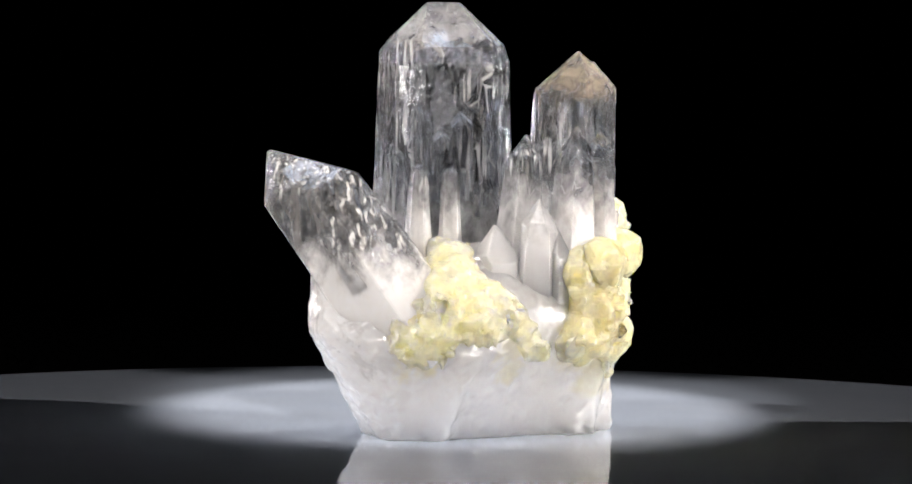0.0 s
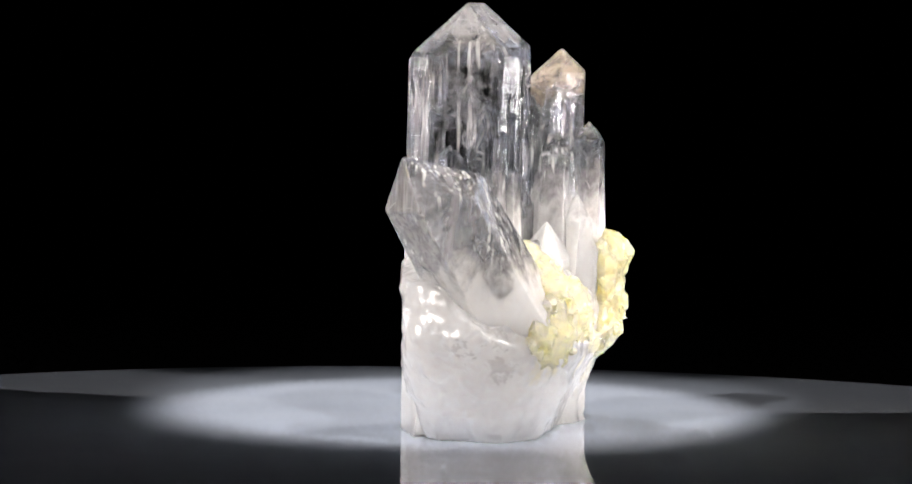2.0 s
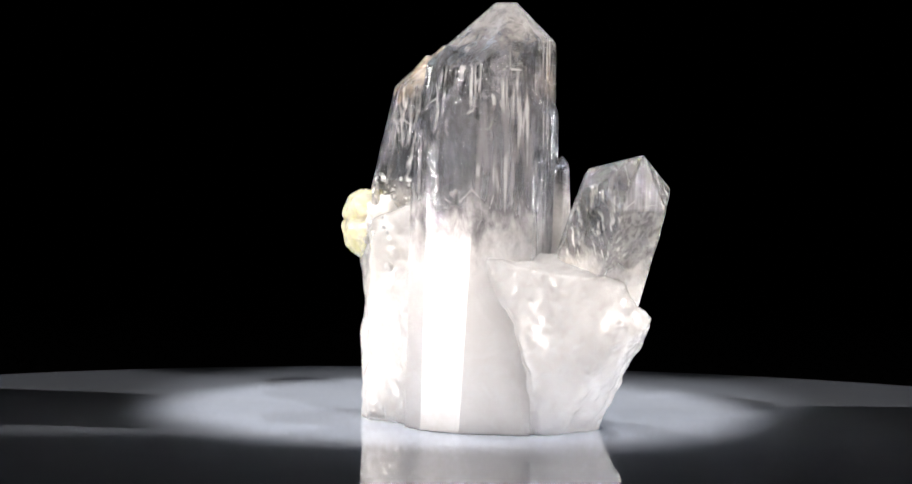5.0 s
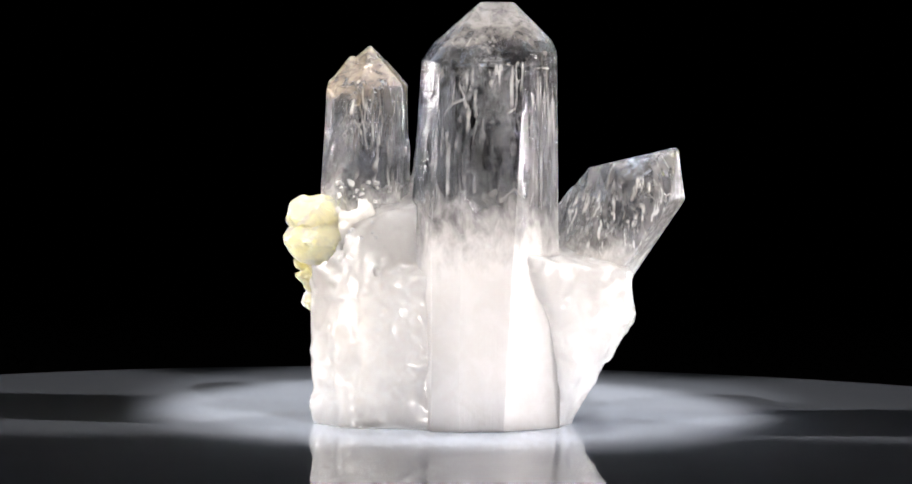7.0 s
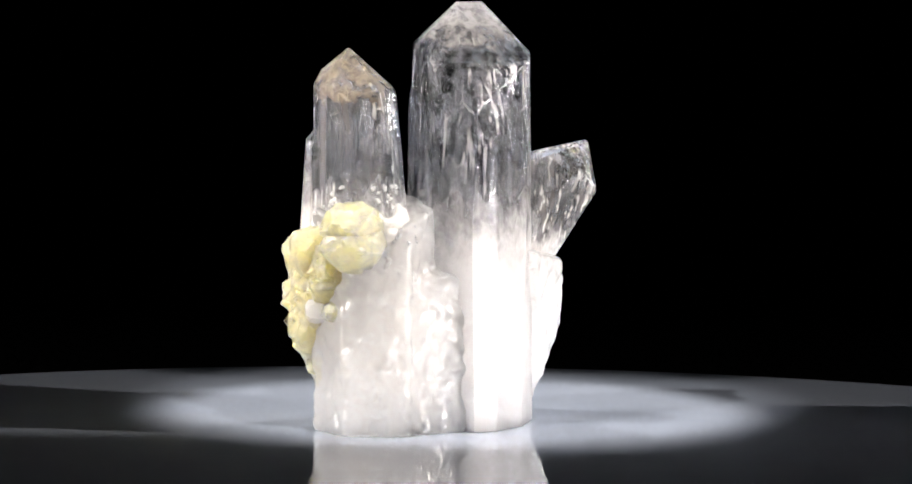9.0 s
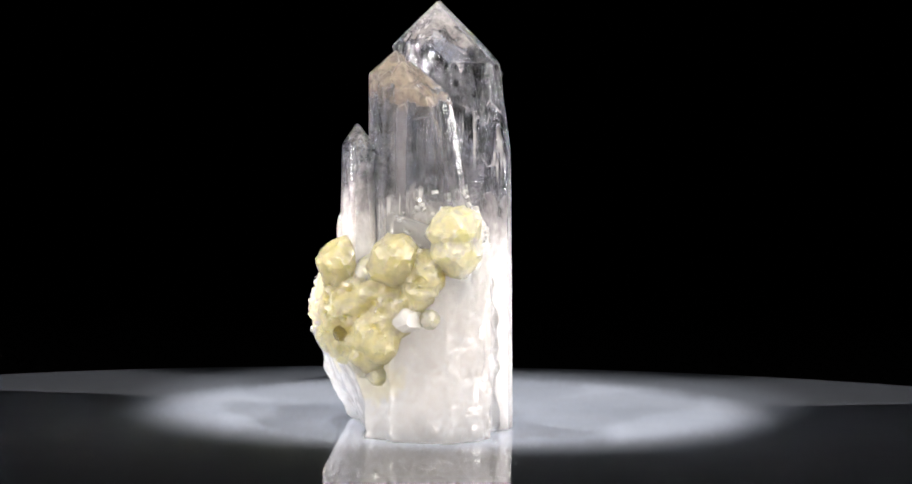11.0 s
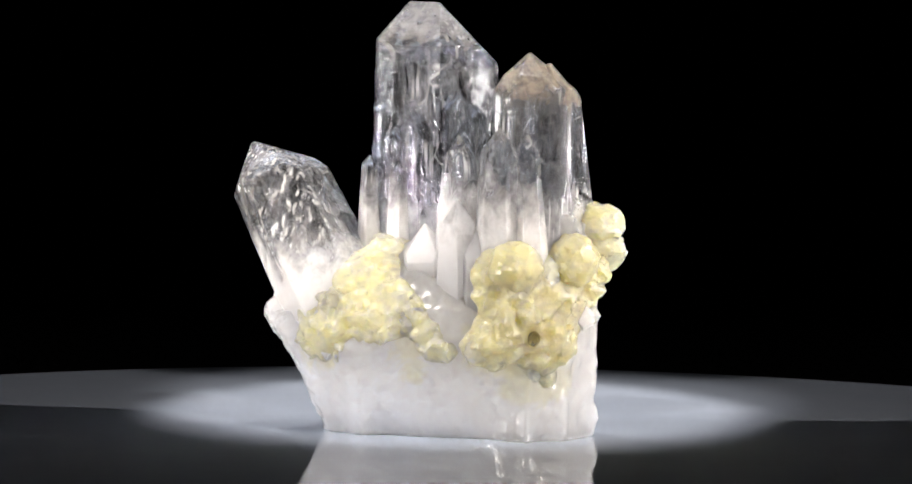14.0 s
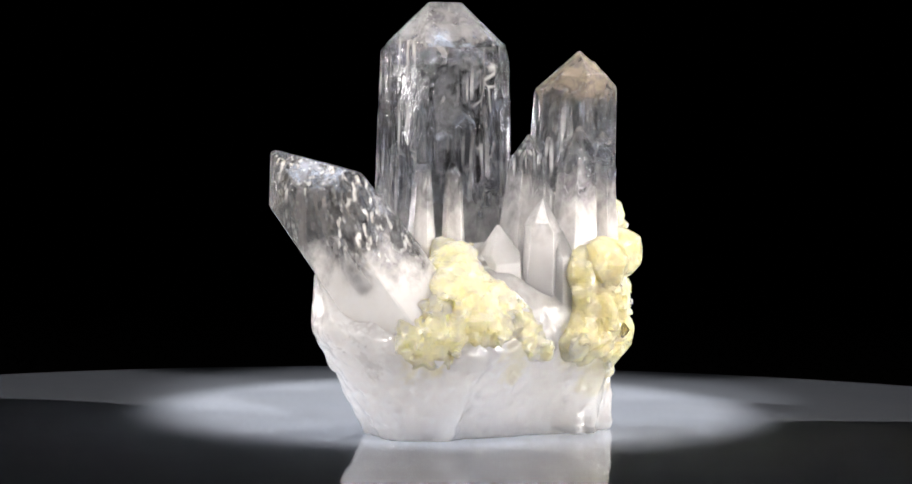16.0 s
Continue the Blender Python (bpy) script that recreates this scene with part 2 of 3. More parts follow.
def crystal(foot, direction, sides, twist, tips, slope=50, taper=0.0, floor=0.0, jitter=0.0, seed=1, bevel=0.0003, slopes=None, tapers=None, extra=()):
    """A six-sided prism round the axis from foot along direction; sides: six distances from the axis (in metres);
    tips: one or two ends of the summit's ridge, through which the end faces pass; taper: the sides' lean in degrees."""
    rng = random.Random(seed)
    d, u, v = axes(direction, twist)
    foot = Vector(foot)
    planes = [((0, 0, -1), (0, 0, floor))]
    for i, dist in enumerate(sides):
        a = radians(60 * i + rng.uniform(-4, 4) * jitter)
        r = u * math.cos(a) + v * math.sin(a)
        t = radians(tapers[i] if tapers else taper)
        n = (r * math.cos(t) + d * math.sin(t)).normalized()
        planes.append((n, foot + r * dist))
        s = radians((slopes[i] if slopes else slope) + rng.uniform(-5, 5) * jitter)
        end = max((Vector(t) for t in tips), key=lambda t: t.dot(r))
        planes.append((r * math.sin(s) + d * math.cos(s), end))
    bm = cut(planes + list(extra))
    if bevel:
        bmesh.ops.bevel(bm, geom=bm.edges[:] + bm.verts[:], offset=bevel, segments=1, affect="EDGES", clamp_overlap=True)
    return bm


def nodule(centre, r, seed, squash=(1, 1, 1), facets=26):
    """A ball of small blocky crystals grown together."""
    rng = random.Random(seed)
    bm = bmesh.new()
    bmesh.ops.create_icosphere(bm, subdivisions=4 if r > 0.0035 else 3, radius=1.0)
    cells = []
    for _ in range(facets * 2):
        p = Vector((rng.gauss(0, 1), rng.gauss(0, 1), rng.gauss(0, 1))).normalized()
        q = (p + Vector((rng.gauss(0, 0.09), rng.gauss(0, 0.09), rng.gauss(0, 0.09)))).normalized()
        cells.append((p, q, rng.uniform(0.97, 1.02)))
    off = Vector((seed, seed * 0.37, seed * 1.3))
    for w in bm.verts:
        d = w.co.normalized()
        p, q, h = max(cells, key=lambda c: c[0].dot(d))
        k = h / max(0.85, q.dot(d)) * 0.97
        k *= 1 + 0.05 * noise.noise(d * 2.2 + off)
        w.co = Vector(centre) + Vector((d.x * squash[0], d.y * squash[1], d.z * squash[2])) * (k * r)
    return bm


def lattice_noise(p, scale, seed):
    """Smooth value noise between -1 and 1 at the points p (n x 3)."""
    table = np.random.RandomState(seed).rand(32, 32, 32) * 2 - 1
    q = p * scale
    i = np.floor(q).astype(int)
    w = q - i
    w = w * w * (3 - 2 * w)
    total = 0
    for dx in (0, 1):
        for dy in (0, 1):
            for dz in (0, 1):
                k = (w[..., 0] if dx else 1 - w[..., 0]) * (w[..., 1] if dy else 1 - w[..., 1]) * (w[..., 2] if dz else 1 - w[..., 2])
                total = total + k * table[(i[..., 0] + dx) % 32, (i[..., 1] + dy) % 32, (i[..., 2] + dz) % 32]
    return total


def skin(field, lo, hi, cell):
    """The surface on which field (a function of n x 3 points) is zero, as a bmesh of quads."""
    lo = np.array(lo)
    dims = np.ceil((np.array(hi) - lo) / cell).astype(int) + 1
    grid = np.stack(np.meshgrid(*[np.arange(n) for n in dims], indexing="ij"), -1)
    f = field(lo + grid * cell)
    inside = f < 0
    shape = tuple(dims - 1)
    total, count = np.zeros(shape + (3,)), np.zeros(shape)
    corner = lambda arr, c: arr[c[0]:c[0] + shape[0], c[1]:c[1] + shape[1], c[2]:c[2] + shape[2]]
    base = grid[:-1, :-1, :-1].astype(float)
    for axis in range(3):
        for a in (0, 1):
            for b in (0, 1):
                c0 = [0, 0, 0]
                c0[(axis + 1) % 3], c0[(axis + 2) % 3] = a, b
                c1 = list(c0)
                c1[axis] = 1
                fa, fb = corner(f, c0), corner(f, c1)
                hit = (fa < 0) != (fb < 0)
                k = np.where(hit, fa / np.where(hit, fa - fb, 1), 0)
                p = base + np.array(c0)
                p[..., axis] += k
                total += np.where(hit[..., None], p, 0)
                count += hit
    index = -np.ones(shape, int)
    used = count > 0
    index[used] = np.arange(used.sum())
    verts = lo + total[used] / count[used][:, None] * cell
    faces = []
    for axis in range(3):
        u, v = (axis + 1) % 3, (axis + 2) % 3
        n = [1, 1, 1]
        n[axis] = 0
        sl = lambda off: tuple(slice(n[i] + off[i], dims[i] - 1 + off[i] if off[i] or n[i] else dims[i] - 1) for i in range(3))
        first = inside[tuple(slice(1, dims[i] - 1) if i != axis else slice(0, dims[i] - 1) for i in range(3))]
        second = inside[tuple(slice(1, dims[i] - 1) if i != axis else slice(1, dims[i]) for i in range(3))]
        at = np.argwhere(first != second) + np.array(n)
        quad = []
        for du, dv in ((0, 0), (1, 0), (1, 1), (0, 1)):
            c = at.copy()
            c[:, u] -= du
            c[:, v] -= dv
            quad.append(index[c[:, 0], c[:, 1], c[:, 2]])
        faces.append(np.stack(quad, 1))
    faces = np.concatenate(faces)
    faces = faces[(faces >= 0).all(1)]
    me = bpy.data.meshes.new("skin")
    me.from_pydata(verts.tolist(), [], faces.tolist())
    bm = bmesh.new()
    bm.from_mesh(me)
    bpy.data.meshes.remove(me)
    return bm


def smooth_max(a, b, k):
    h = np.clip(0.5 + 0.5 * (a - b) / k, 0, 1)
    return b * (1 - h) + a * h + k * h * (1 - h)


def lumps(balls, lo, hi, blend, waves, cell=0.0007):
    """Balls (x, y, z, r) flowing into one another."""
    def field(p):
        f = None
        for x, y, z, r in balls:
            d = np.sqrt(((p - np.array((x, y, z))) ** 2).sum(-1)) - r
            f = d if f is None else -smooth_max(-f, -d, blend)
        for i, (scale, deep) in enumerate(waves):
            f = f + deep * lattice_noise(p, scale, 21 + i)
        return f
    return skin(field, lo, hi, cell)


# ---- the setting ----
def lathe(profile, steps, centre):
    bm = bmesh.new()
    rings = []
    for r, z in profile:
        rings.append([bm.verts.new((centre[0] + r * math.cos(2 * math.pi * i / steps), centre[1] + r * math.sin(2 * math.pi * i / steps), z))
                      for i in range(steps)])
    for a, b in zip(rings, rings[1:]):
        for i in range(steps):
            bm.faces.new((a[i], a[(i + 1) % steps], b[(i + 1) % steps], b[i]))
    bm.faces.new(rings[0]), bm.faces.new(rings[-1])
    return bm


def display_disc():
    disc = tagged(new("display_disc"), "polished grey acrylic disc with mirror gloss under the stone", "display stand")
    acrylic = disc_material()
    part("top_plate", lathe([(0.2255, -0.008), (0.2255, -0.0004), (0.2250, 0.0)], 160, (0, -0.092)), acrylic, disc)
    bm = lathe([(0.2262, -0.008), (0.2280, -0.0068), (0.2280, -0.0016), (0.2266, -0.0003)], 160, (0, -0.092))
    bmesh.ops.delete(bm, geom=[f for f in bm.faces if len(f.verts) > 4], context="FACES")
    part("edge_band", bm, acrylic, disc)


def studio():
    cloth = cloth_material()
    bm = bmesh.new()
    bmesh.ops.create_grid(bm, x_segments=40, y_segments=40, size=2.2)
    for p in bm.verts:
        p.co.z = -0.0081
    tagged(part("table", bm, cloth, None), "table top covered with black velvet cloth", "table", kind="structure")
    for name, x, y, rz in (("wall_back", 0, 2.2, 0), ("wall_front", 0, -2.2, 180), ("wall_left", -2.2, 0, 90), ("wall_right", 2.2, 0, -90)):
        bm = bmesh.new()
        bmesh.ops.create_cube(bm, size=1)
        bmesh.ops.transform(bm, matrix=pose(x, y, 1.2, 0, 0, rz) @ Matrix.Diagonal((4.5, 0.05, 2.5, 1)), verts=bm.verts)
        tagged(part(name, bm, cloth, None), "black velvet backdrop cloth", "backdrop", kind="structure")
    bm = bmesh.new()
    bmesh.ops.create_cube(bm, size=1)
    bmesh.ops.transform(bm, matrix=pose(0, 0, 2.48) @ Matrix.Diagonal((4.5, 4.5, 0.05, 1)), verts=bm.verts)
    tagged(part("ceiling", bm, cloth, None), "black studio ceiling", "ceiling", kind="structure")


display_disc()
studio()

# ---- the stone: all its parts turn together ----
cluster = tagged(new("crystal_cluster"), "clear and milky quartz cluster with pale yellow mineral nodules", "mineral specimen")

def out(az, lean):
    """A side's normal: azimuth in degrees, leaning outwards towards the top."""
    a, t = radians(az), radians(lean)
    return (math.cos(a) * math.cos(t), math.sin(a) * math.cos(t), -math.sin(t))


def growths(owner, material, foot, direction, sides, twist, count, low, high, seed, skip=(), proud=0.0006, width=0.42):
    """Flat parallel growths on the prism's faces, each with its own small pointed end."""
    rng = random.Random(seed)
    d, u, v = axes(direction, twist)
    for i in range(count):
        side = rng.choice([k for k in range(6) if k not in skip])
        a = radians(60 * side)
        r = u * math.cos(a) + v * math.sin(a)
        across = d.cross(r)
        w = sides[side] * rng.uniform(0.6, 1.2) * width
        at = Vector(foot) + r * (sides[side] + rng.uniform(0.3, 1.0) * proud) + across * rng.uniform(-0.4, 0.4) * sides[side]
        end = at + d * rng.uniform(low, high)
        planes = [(r, at), (-r, at - r * 0.003), (across, at + across * w / 2), (-across, at - across * w / 2), (-d, at - d * 0.012),
                  (d + across * rng.uniform(0.7, 1.1) + r * 0.4, end), (d - across * rng.uniform(0.7, 1.1) + r * 0.4, end)]
        part("growth_plate", cut(planes), material, owner)


def veils(owner, foot, direction, radius, count, low, high, seed):
    """Thin healed cracks inside a crystal: wavy flakes with ragged outlines."""
    rng = random.Random(seed)
    d, u, v = axes(direction, 0)
    for _ in range(count):
        bm = bmesh.new()
        a, s = rng.uniform(0, 6.28), radius * rng.uniform(0.07, 0.26)
        centre = Vector(foot) + d * rng.uniform(low, high) + (u * math.cos(a) + v * math.sin(a)) * radius * rng.uniform(0.1, 0.72)
        steep = rng.random() < 0.55
        e = (d if steep else (u * math.cos(a) + v * math.sin(a))) + Vector((rng.gauss(0, 0.15), rng.gauss(0, 0.15), rng.gauss(0, 0.15)))
        g = (v * math.cos(a) - u * math.sin(a)) + d * rng.gauss(0, 0.25)
        long = rng.uniform(1.2, 2.6) if steep else 1.0
        off = Vector((rng.random() * 9, rng.random() * 9, rng.random() * 9))
        hub = bm.verts.new(centre)
        rim = []
        for i in range(16):
            t = 2 * math.pi * i / 16
            k = s * (0.75 + 0.6 * noise.noise(off + Vector((math.cos(t), math.sin(t), 0)) * 1.6))
            p = centre + e.normalized() * (math.cos(t) * k * long) + g.normalized() * (math.sin(t) * k)
            rim.append(bm.verts.new(p + d * 0.0004 * noise.noise(p * 700)))
        for i in range(16):
            bm.faces.new((hub, rim[i], rim[(i + 1) % 16]))
        solid = bmesh.ops.extrude_face_region(bm, geom=bm.faces[:])
        lift = e.cross(g).normalized() * 0.00006
        for p in solid["geom"]:
            if isinstance(p, bmesh.types.BMVert):
                p.co += lift
        part("healed_crack", bm, CRACK, owner)


# the tall main crystal with its chisel-shaped summit
BACK_IN = [((-0.19, 0.98, 0.02), (-0.0022, 0.0108, 0)), ((-0.55, 0.835, 0.02), (-0.0060, 0.0091, 0)), ((-0.829, 0.559, 0), (-0.0109, 0.0073, 0))]
BACK = [((-0.19, 0.98, 0.02), (-0.0024, 0.0122, 0)), ((-0.55, 0.835, 0.02), (-0.0068, 0.0103, 0)), ((-0.829, 0.559, 0), (-0.0120, 0.0081, 0))]
MAIN_FOOT = (-0.0043, -0.0035, 0.05)
MAIN_SIDES = (0.0158, 0.0165, 0.0143, 0.0152, 0.0147, 0.0142)
bm = crystal(MAIN_FOOT, (0, 0, 1), MAIN_SIDES, 45, [(-0.0088, -0.0095, 0.1003), (-0.0010, -0.0075, 0.1003)], 48, floor=0.0006, jitter=0.6, seed=4,
             tapers=(4, 11, 2, 0.5, 0.5, 1), extra=[((0, 1, 0), (0, 0.0132, 0)), ((0.7, 0.7, 0), (0.0062, 0.0086, 0))] + BACK)
main = part("main_crystal", bm, MAIN, cluster, "tall clear quartz crystal with a frosted chisel tip")
growths(main, MAIN, MAIN_FOOT, (0, 0, 1), MAIN_SIDES, 45, 16, 0.004, 0.030, 5, skip=(0, 1, 2))
veils(main, MAIN_FOOT, (0, 0, 1), 0.0145, 80, -0.004, 0.038, 3)
# the second upright crystal
SECOND_FOOT, SECOND_WAY = (0.0252, -0.0025, 0.05), (0.02, -0.02, 1)
SECOND_SIDES = (0.0094, 0.0152, 0.0108, 0.0094, 0.0088, 0.0090)
bm = crystal(SECOND_FOOT, SECOND_WAY, SECOND_SIDES, 15, [(0.0266, -0.0064, 0.0897)], 47, floor=0.042, jitter=1, seed=7, tapers=(1, 13, 6, 1, 1, 1), extra=[((0, 1, 0), (0, 0.0140, 0))])
second = part("second_crystal", bm, SECOND, cluster, "upright clear quartz crystal with a brownish frosted tip")
bm = crystal((0.0286, -0.0014, 0.05), SECOND_WAY, [0.0056] * 6, 15, [(0.0300, -0.0034, 0.0876)], 50, 1.0, floor=0.045, jitter=1, seed=8)
part("twin_tip", bm, SECOND, second)
growths(second, SECOND, SECOND_FOOT, SECOND_WAY, SECOND_SIDES, 15, 8, 0.004, 0.020, 6, skip=(0, 1, 2))
veils(second, SECOND_FOOT, SECOND_WAY, 0.009, 40, -0.002, 0.028, 4)
# the leaning crystal
LEAN_FOOT, LEAN_WAY = (-0.0267, -0.0262, 0.047), (-0.60, 0.02, 0.80)
LEAN_SIDES = (0.0112, 0.0103, 0.0103, 0.0108, 0.0103, 0.0103)
d = Vector(LEAN_WAY).normalized()
bm = crystal(LEAN_FOOT, LEAN_WAY, LEAN_SIDES, 0, [(-0.0447, -0.0255, 0.0668)], 50, 2.0, floor=0.012, jitter=0.8, seed=12,
             extra=[(-d, Vector(LEAN_FOOT) - d * 0.030), ((0.55, -0.35, -0.75), (-0.0115, -0.034, 0.0215))])
leaning = part("leaning_crystal", bm, TILTED, cluster, "leaning clear quartz crystal with a sharp skewed tip")
growths(leaning, TILTED, LEAN_FOOT, LEAN_WAY, LEAN_SIDES, 0, 8, -0.004, 0.004, 9)
veils(leaning, LEAN_FOOT, LEAN_WAY, 0.0105, 14, -0.010, 0.014, 5)

# smaller points on the front
for name, tip, r, lean, mat, low, seed in (
        ("small_crystal", (0.0262, -0.0160, 0.0728), 0.0048, (0.02, -0.06), SMALL, 0.02, 21),
        ("small_crystal", (0.0318, -0.0125, 0.0712), 0.0034, (0.0, -0.05), SMALL, 0.03, 22),
        ("small_crystal", (0.0146, -0.0170, 0.0708), 0.0050, (0.03, -0.06), CLOUDY, 0.026, 24),
        ("small_crystal", (0.0185, -0.0160, 0.0600), 0.0034, (0.04, -0.04), SMALL, 0.02, 23),
        ("small_crystal", (0.0220, -0.0185, 0.0490), 0.0050, (0.0, -0.1), CLOUDY, 0.026, 25),
        ("small_crystal", (0.0075, -0.0205, 0.0500), 0.0060, (-0.03, -0.08), CLOUDY, 0.026, 28),
        ("small_crystal", (0.0178, -0.0205, 0.0560), 0.0048, (0.04, -0.10), CLOUDY, 0.026, 30),
        ("small_crystal", (-0.0100, -0.0210, 0.0650), 0.0028, (0.0, -0.03), SMALL, 0.03, 26),
        ("small_crystal", (-0.0030, -0.0185, 0.0640), 0.0030, (0.0, -0.03), SMALL, 0.03, 27)):
    foot = (tip[0] - lean[0] * 0.02, tip[1] - lean[1] * 0.02, tip[2] - 0.02)
    bm = crystal(foot, (lean[0], lean[1], 1), [r * k for k in (1, 0.92, 1.05, 1, 0.95, 1)], seed * 17 % 60, [tip], 56, 5.5 if seed == 24 else 3.5, floor=low, jitter=1.2, seed=seed, bevel=0.00015,
                 extra=[(out(-56.6, 28), (0.0112, -0.0169, 0)), (out(-90, 27), (0, -0.0275, 0))])
    part(name, bm, mat, cluster, "small quartz point grown beside the large crystals")

# the milky foot of the stone


def bodies(groups, blend, lo, hi, rounding, waves, cell=0.0009):
    """Several worn blocks flowing into one another."""
    def field(p):
        whole = None
        for planes in groups:
            f = None
            for n, q in planes:
                n = np.array(n, float) / np.linalg.norm(n)
                d = (p - np.array(q)) @ n
                f = d if f is None else smooth_max(f, d, rounding)
            whole = f if whole is None else -smooth_max(-whole, -f, blend)
        for i, (scale, deep) in enumerate(waves):
            whole = whole + deep * lattice_noise(p, scale, 11 + i)
        return np.maximum(whole, 0.0004 - p[..., 2])
    return skin(field, lo, hi, cell)


REAR = [(out(156.2, 25), (-0.0134, 0.0059, 0)), ((-0.915, 0.404, 0.03), (-0.0228, 0.0101, 0.025))]
BACK_FILL = [((1, 0, 0), (0.0325, 0, 0)), ((-0.25, 0.97, 0.03), (0.024, 0.0150, 0)), ((-1, 0, 0), (-0.012, 0, 0)), ((0, -1, 0), (0, -0.012, 0)), ((-0.1, 0.5, 0.8), (0.012, 0.010, 0.0345)), ((0.60, 0.80, 0), (0.0280, 0.0125, 0))] + BACK_IN
FRONT_FOOT = [(out(-90, 27), (0, -0.0285, 0)), (out(-68, 14), (0.020, -0.0265, 0)), (out(-30, 8), (0.0325, -0.016, 0)), (out(0, 4), (0.0325, 0, 0)), (out(90, 0), (0, 0.010, 0)),
              (out(200, 22), (-0.021, -0.012, 0)), (out(225, 26), (-0.020, -0.022, 0)), ((0.05, -1, 0.02), (0, -0.0385, 0.02)), ((0.05, -0.82, 0.57), (0, -0.0360, 0.0245)), ((0.42, -0.62, 0.66), (0.020, -0.0290, 0.0275)), (out(-56.6, 28), (0.0116, -0.0175, 0)), ((0.55, -0.835, 0), (0.0176, -0.0267, 0)),
              ((0.1, 0.28, 1), (0.01, -0.02, 0.0450)), ((-0.5, -0.1, 0.8), (-0.012, -0.02, 0.036))] + REAR + BACK_IN
SECOND_SHAFT = [(out(75 + 60 * i, 0.5), (0.0228 + 0.0118 * math.cos(radians(75 + 60 * i)), 0.0010 + 0.0126 * math.sin(radians(75 + 60 * i)), 0)) for i in range(6)] + [
    ((0.3, 0.6, 0.7), (0.0235, 0.008, 0.0545)), ((0.1, 0.30, 1), (0.0235, 0, 0.0530))]
MAIN_SHAFT = [(out(45 + 60 * i, -1), (-0.0035 + 0.0132 * math.cos(radians(45 + 60 * i)), -0.0015 + 0.0136 * math.sin(radians(45 + 60 * i)), 0)) for i in range(6)] + [
    ((0.0, 0.9, 0.5), (-0.004, 0.0105, 0.027)), ((0.25, 0.25, 1), (0.0, 0, 0.031))] + BACK_IN
BLOCK = [(out(180, 27), (-0.0222, 0, 0)), (out(202, 33), (-0.0234, -0.0095, 0)), (out(235, 28), (-0.020, -0.024, 0)), (out(268, 25), (0, -0.0285, 0)), ((-1, -0.1, 0.05), (-0.0345, -0.025, 0.03)),
            ((-0.93, -0.37, 0.05), (-0.0345, -0.0245, 0.03)), ((-0.15, -1, 0.05), (-0.020, -0.0390, 0.026)), (out(80, 18), (-0.02, -0.0125, 0)), (out(0, 20), (-0.004, 0, 0)),
            ((0.45, -0.9, 1), (-0.034, -0.030, 0.0345)), ((-0.3, 0.1, 1), (-0.030, -0.015, 0.0392))] + REAR + BACK_IN[:2] + [((-0.829, 0.559, 0), (-0.0160, 0.0108, 0)), ((-0.707, 0.707, 0), (-0.0098, 0.0098, 0))]
bm = bodies([FRONT_FOOT, BLOCK, SECOND_SHAFT, MAIN_SHAFT, BACK_FILL], 0.0028, (-0.045, -0.05, -0.002), (0.045, 0.024, 0.060), 0.0009, ((70, 0.0006), (190, 0.0006), (450, 0.0004), (900, 0.0002)), 0.0007)
base = part("milky_base", bm, MILK, cluster, "cloudy white milky quartz foot of broken blocks", smooth=True)
# yellow crusts with nodules on them
RIGHT = [(0.0290, -0.0160, 0.0335, 0.0058), (0.0315, -0.0085, 0.0345, 0.0060), (0.0325, -0.0050, 0.0270, 0.0052), (0.0295, -0.0150, 0.0260, 0.0054), (0.0325, -0.0080, 0.0215, 0.0044),
         (0.0255, -0.0200, 0.0235, 0.0046), (0.0315, 0.0010, 0.0350, 0.0050), (0.0260, -0.0185, 0.0400, 0.0042), (0.0320, 0.0040, 0.0400, 0.0050)]
RIGHT = [(x + 0.0008, y + 0.0006, z, r + 0.0008) for x, y, z, r in RIGHT]
right_crust = part("yellow_crust", lumps(RIGHT, (0.012, -0.032, 0.005), (0.046, 0.016, 0.055), 0.0060, ((230, 0.0010), (520, 0.0010), (1000, 0.0006)), 0.0008), OCHRE, cluster, "lumpy honey-yellow mineral crust")
FRONT = [(-0.0060, -0.0320, 0.0335, 0.0062), (-0.0035, -0.0265, 0.0375, 0.0058), (-0.0090, -0.0350, 0.0255, 0.0048), (-0.0110, -0.0360, 0.0205, 0.0030), (0.0030, -0.0290, 0.0325, 0.0052),
         (0.0085, -0.0270, 0.0290, 0.0048), (0.0125, -0.0255, 0.0245, 0.0038), (-0.0125, -0.0335, 0.0285, 0.0044), (0.0150, -0.0245, 0.0215, 0.0034), (-0.0040, -0.0220, 0.0410, 0.0040),
         (-0.0020, -0.0335, 0.0270, 0.0046), (0.0040, -0.0310, 0.0255, 0.0042), (-0.0070, -0.0355, 0.0235, 0.0040), (-0.0130, -0.0350, 0.0235, 0.0040)]
FRONT = [(x + 0.0012, y + 0.0018, z, r + 0.0002) for x, y, z, r in FRONT]
front_crust = part("yellow_crust", lumps(FRONT, (-0.024, -0.046, 0.010), (0.024, -0.010, 0.052), 0.0065, ((230, 0.0010), (520, 0.0010), (1000, 0.0006)), 0.0008), YELLOW, cluster, "lumpy pale yellow mineral crust")

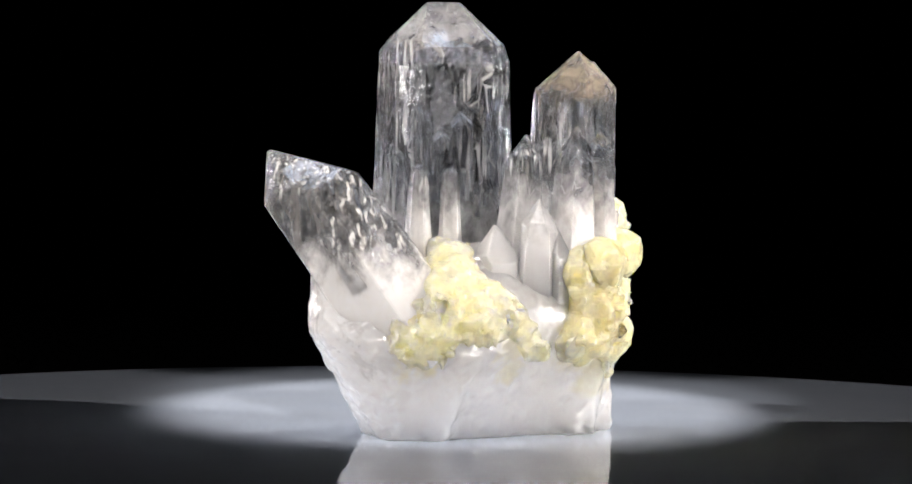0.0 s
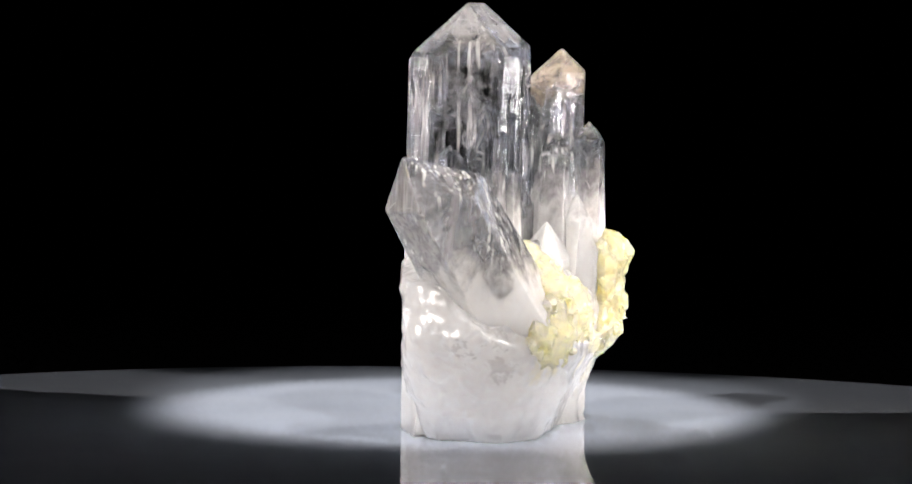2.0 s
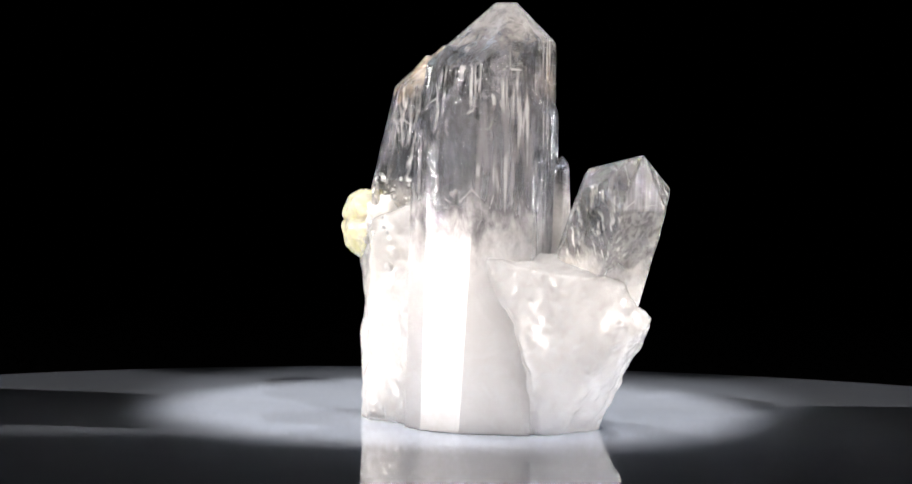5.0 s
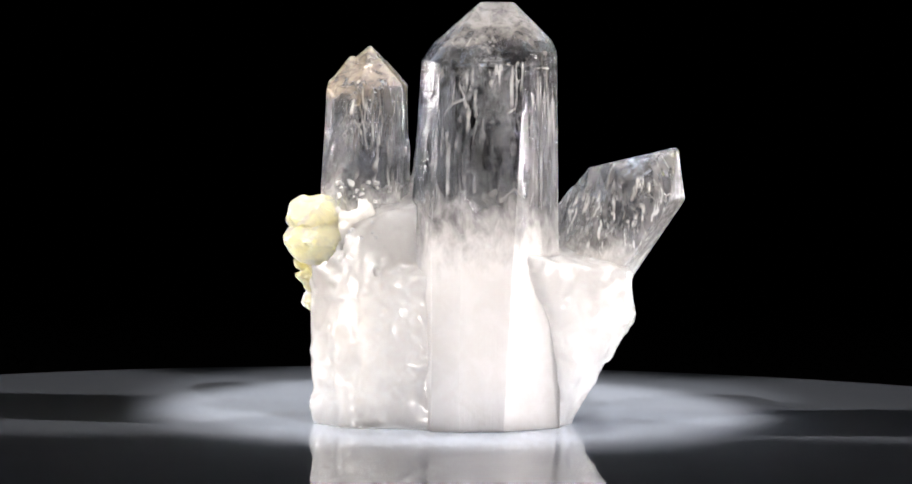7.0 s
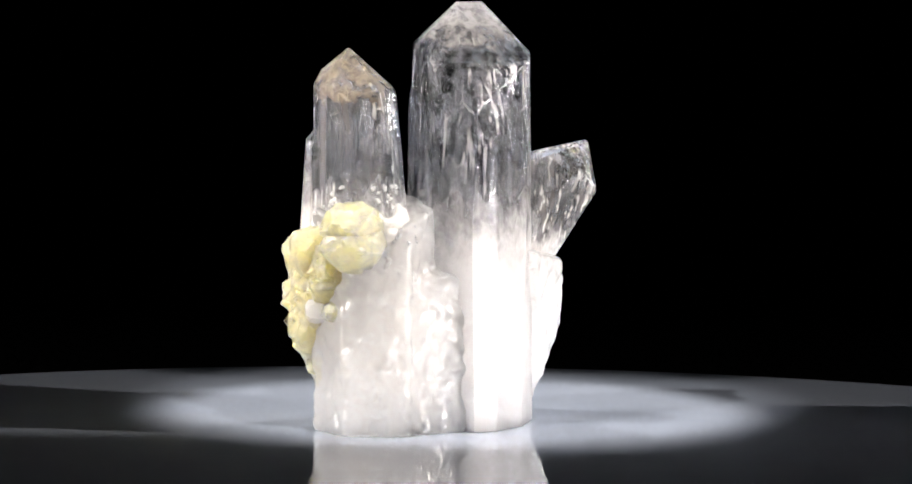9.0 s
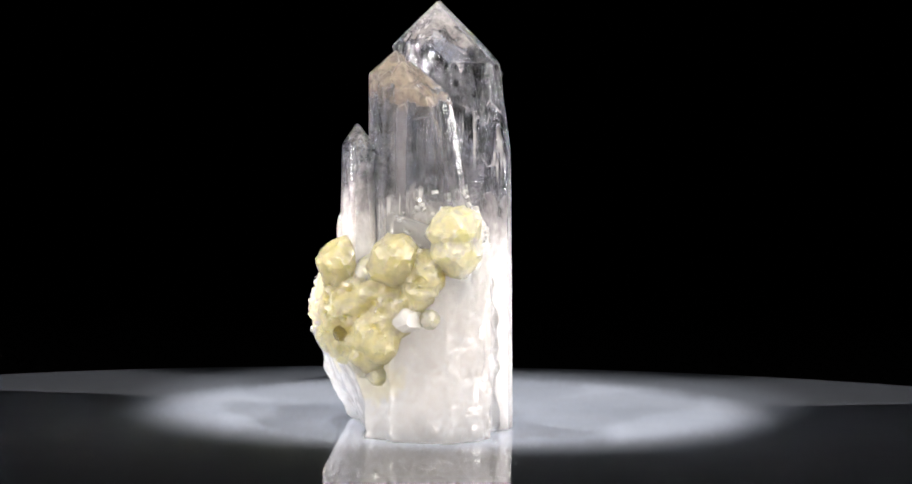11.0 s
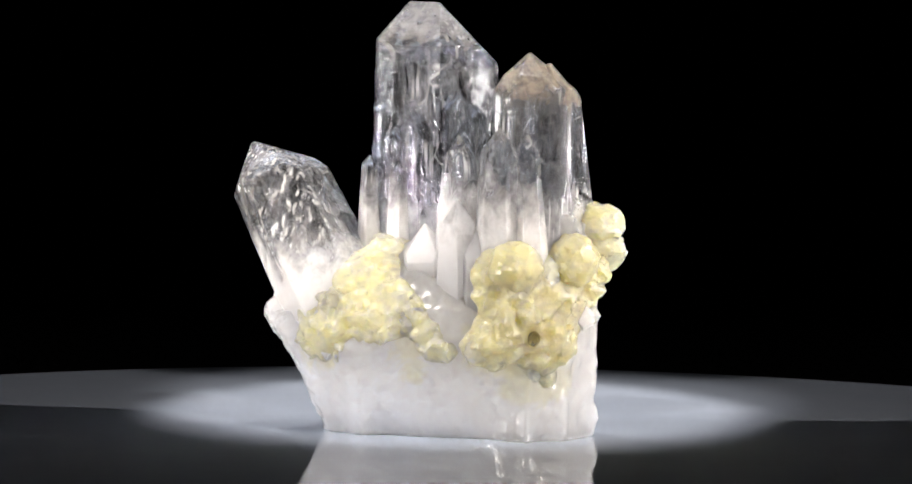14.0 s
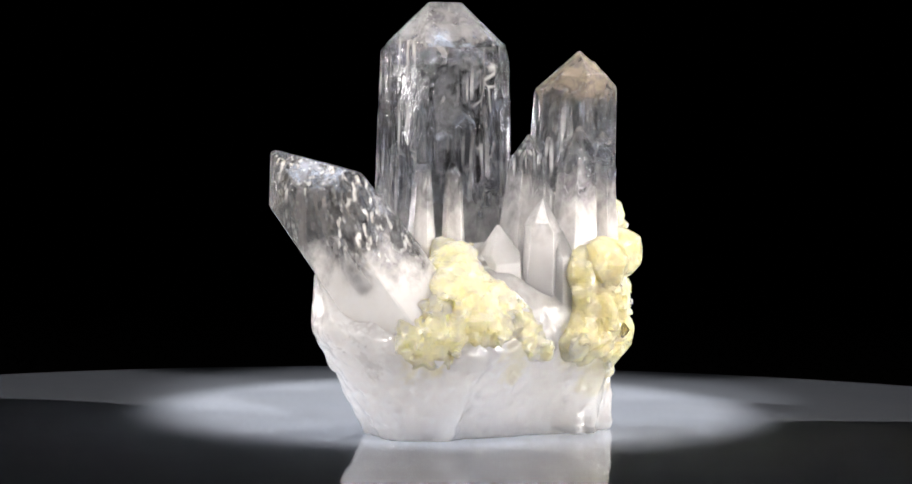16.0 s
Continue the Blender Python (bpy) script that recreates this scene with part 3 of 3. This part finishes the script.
# yellow nodules
BALLS = [  # x, y, z, radius, honey
    (0.0318, -0.0160, 0.0408, 0.0064, 1), (0.0362, -0.0018, 0.0420, 0.0062, 1), (0.0318, 0.0105, 0.0490, 0.0058, 0), (0.0318, 0.0108, 0.0446, 0.0059, 0),
    (0.0318, -0.0155, 0.0285, 0.0036, 1), (0.0350, -0.0070, 0.0225, 0.0030, 1), (0.0340, -0.0085, 0.0395, 0.0040, 0), (0.0262, -0.0215, 0.0225, 0.0034, 0),
    (-0.0050, -0.0200, 0.0428, 0.0042, 0), (0.0020, -0.0195, 0.0415, 0.0036, 0), (0.0100, -0.0290, 0.0270, 0.0030, 0), (-0.0060, -0.0350, 0.0310, 0.0036, 0),
    (0.0350, 0.0060, 0.0290, 0.0024, 0),
    (0.0330, -0.0070, 0.0158, 0.0030, 1), (0.0330, -0.0025, 0.0150, 0.0026, 0), (0.0325, -0.0110, 0.0172, 0.0026, 0)]
for i, (x, y, z, r, honey) in enumerate(BALLS):
    part("yellow_nodule", nodule((x, y, z), r, i + 1, (1.3, 1, 1) if y > 0.01 else (1, 1, 1)), OCHRE if honey else YELLOW, cluster, "honey-coloured nodule of blocky crystals" if honey else "pale yellow nodule of blocky crystals")


def chip(centre, r, seed, count=16):
    """A blocky grain: planes from all sides at uneven distances."""
    rng = random.Random(seed)
    planes = []
    for i in range(count):
        z = 1 - 2 * (i + 0.5) / count
        a = i * 2.39996 + rng.uniform(-0.3, 0.3)
        n = Vector((math.cos(a) * math.sqrt(1 - z * z), math.sin(a) * math.sqrt(1 - z * z), z))
        planes.append((n, Vector(centre) + n * r * rng.uniform(0.7, 1.05)))
    return cut(planes)


# glassy blocky crystals caught in the crust
for x, y, z, r, mat, label in ((0.0362, 0.0012, 0.0288, 0.0040, IVORY, "glittering white quartz chip"), (0.0365, -0.0151, 0.0251, 0.0022, GREY, "small grey glassy crystal"),
                               (-0.0065, -0.0375, 0.0200, 0.0020, IVORY, "glittering white quartz chip")):
    part("embedded_crystal", chip((x, y, z), r * 0.92, int(abs(x) * 1e5), 26), mat, cluster, label)

# druse: little points along the edge of the second crystal's shaft
def grain_meshes(name, material, first):
    found = []
    for seed in range(first, first + 5):
        bm = chip((0, 0, 0), 0.001, seed, 8)
        me = bpy.data.meshes.new(name)
        bm.to_mesh(me)
        bm.free()
        me.materials.append(material)
        found.append(me)
    return found


def scatter(name, owners, meshes, axis, azimuths, heights, count, sizes, seed):
    """Grains grown on the outer surface of the owners, found by looking inwards to an upright axis."""
    rng = random.Random(seed)
    trees = [BVHTree.FromPolygons([v.co for v in ob.data.vertices], [p.vertices for p in ob.data.polygons]) for ob in owners]
    for i in range(count):
        a, z = radians(rng.uniform(*azimuths)), rng.uniform(*heights)
        way = Vector((math.cos(a), math.sin(a), 0))
        start = Vector((axis[0], axis[1], z)) + way * 0.06
        hits = [h for h in (t.ray_cast(start, -way, 0.06) for t in trees) if h[0]]
        if not hits:
            continue
        hit = min(hits, key=lambda h: h[3])
        k = rng.uniform(*sizes)
        ob = new(name, meshes[i % len(meshes)])
        ob.parent = cluster
        ob.matrix_basis = pose(*(hit[0] - way * 0.0002), rng.uniform(0, 360), rng.uniform(0, 360), 0) @ Matrix.Diagonal((k, k, k * 1.3, 1))


rng = random.Random(77)
DRUSE = []
for i in range(34):
    a = radians(rng.uniform(35, 125))
    z = rng.uniform(0.040, 0.056) - 0.005 * abs(math.sin(a * 2))
    DRUSE.append((0.0240 + 0.0100 * math.cos(a), 0.0000 + 0.0118 * math.sin(a), z, rng.uniform(0.0010, 0.0022)))
part("druse_crust", lumps(DRUSE, (0.008, 0.000, 0.026), (0.042, 0.020, 0.066), 0.0015, ((420, 0.0008), (800, 0.0006)), 0.0006), IVORY, cluster, "crumbly ivory quartz druse", smooth=True)
GRAINS = grain_meshes("quartz_grain", IVORY, 60)
scatter("quartz_grain", [base, second], GRAINS, (0.0235, 0.0), (-10, 130), (0.045, 0.058), 60, (0.25, 0.6), 5)


def motions():
    rows = [(i * 0.5, pose(0, 0, -0.0004, 0, 0, 22.638 * i * 0.5)) for i in range(33)]
    walk(cluster, rows)


motions()
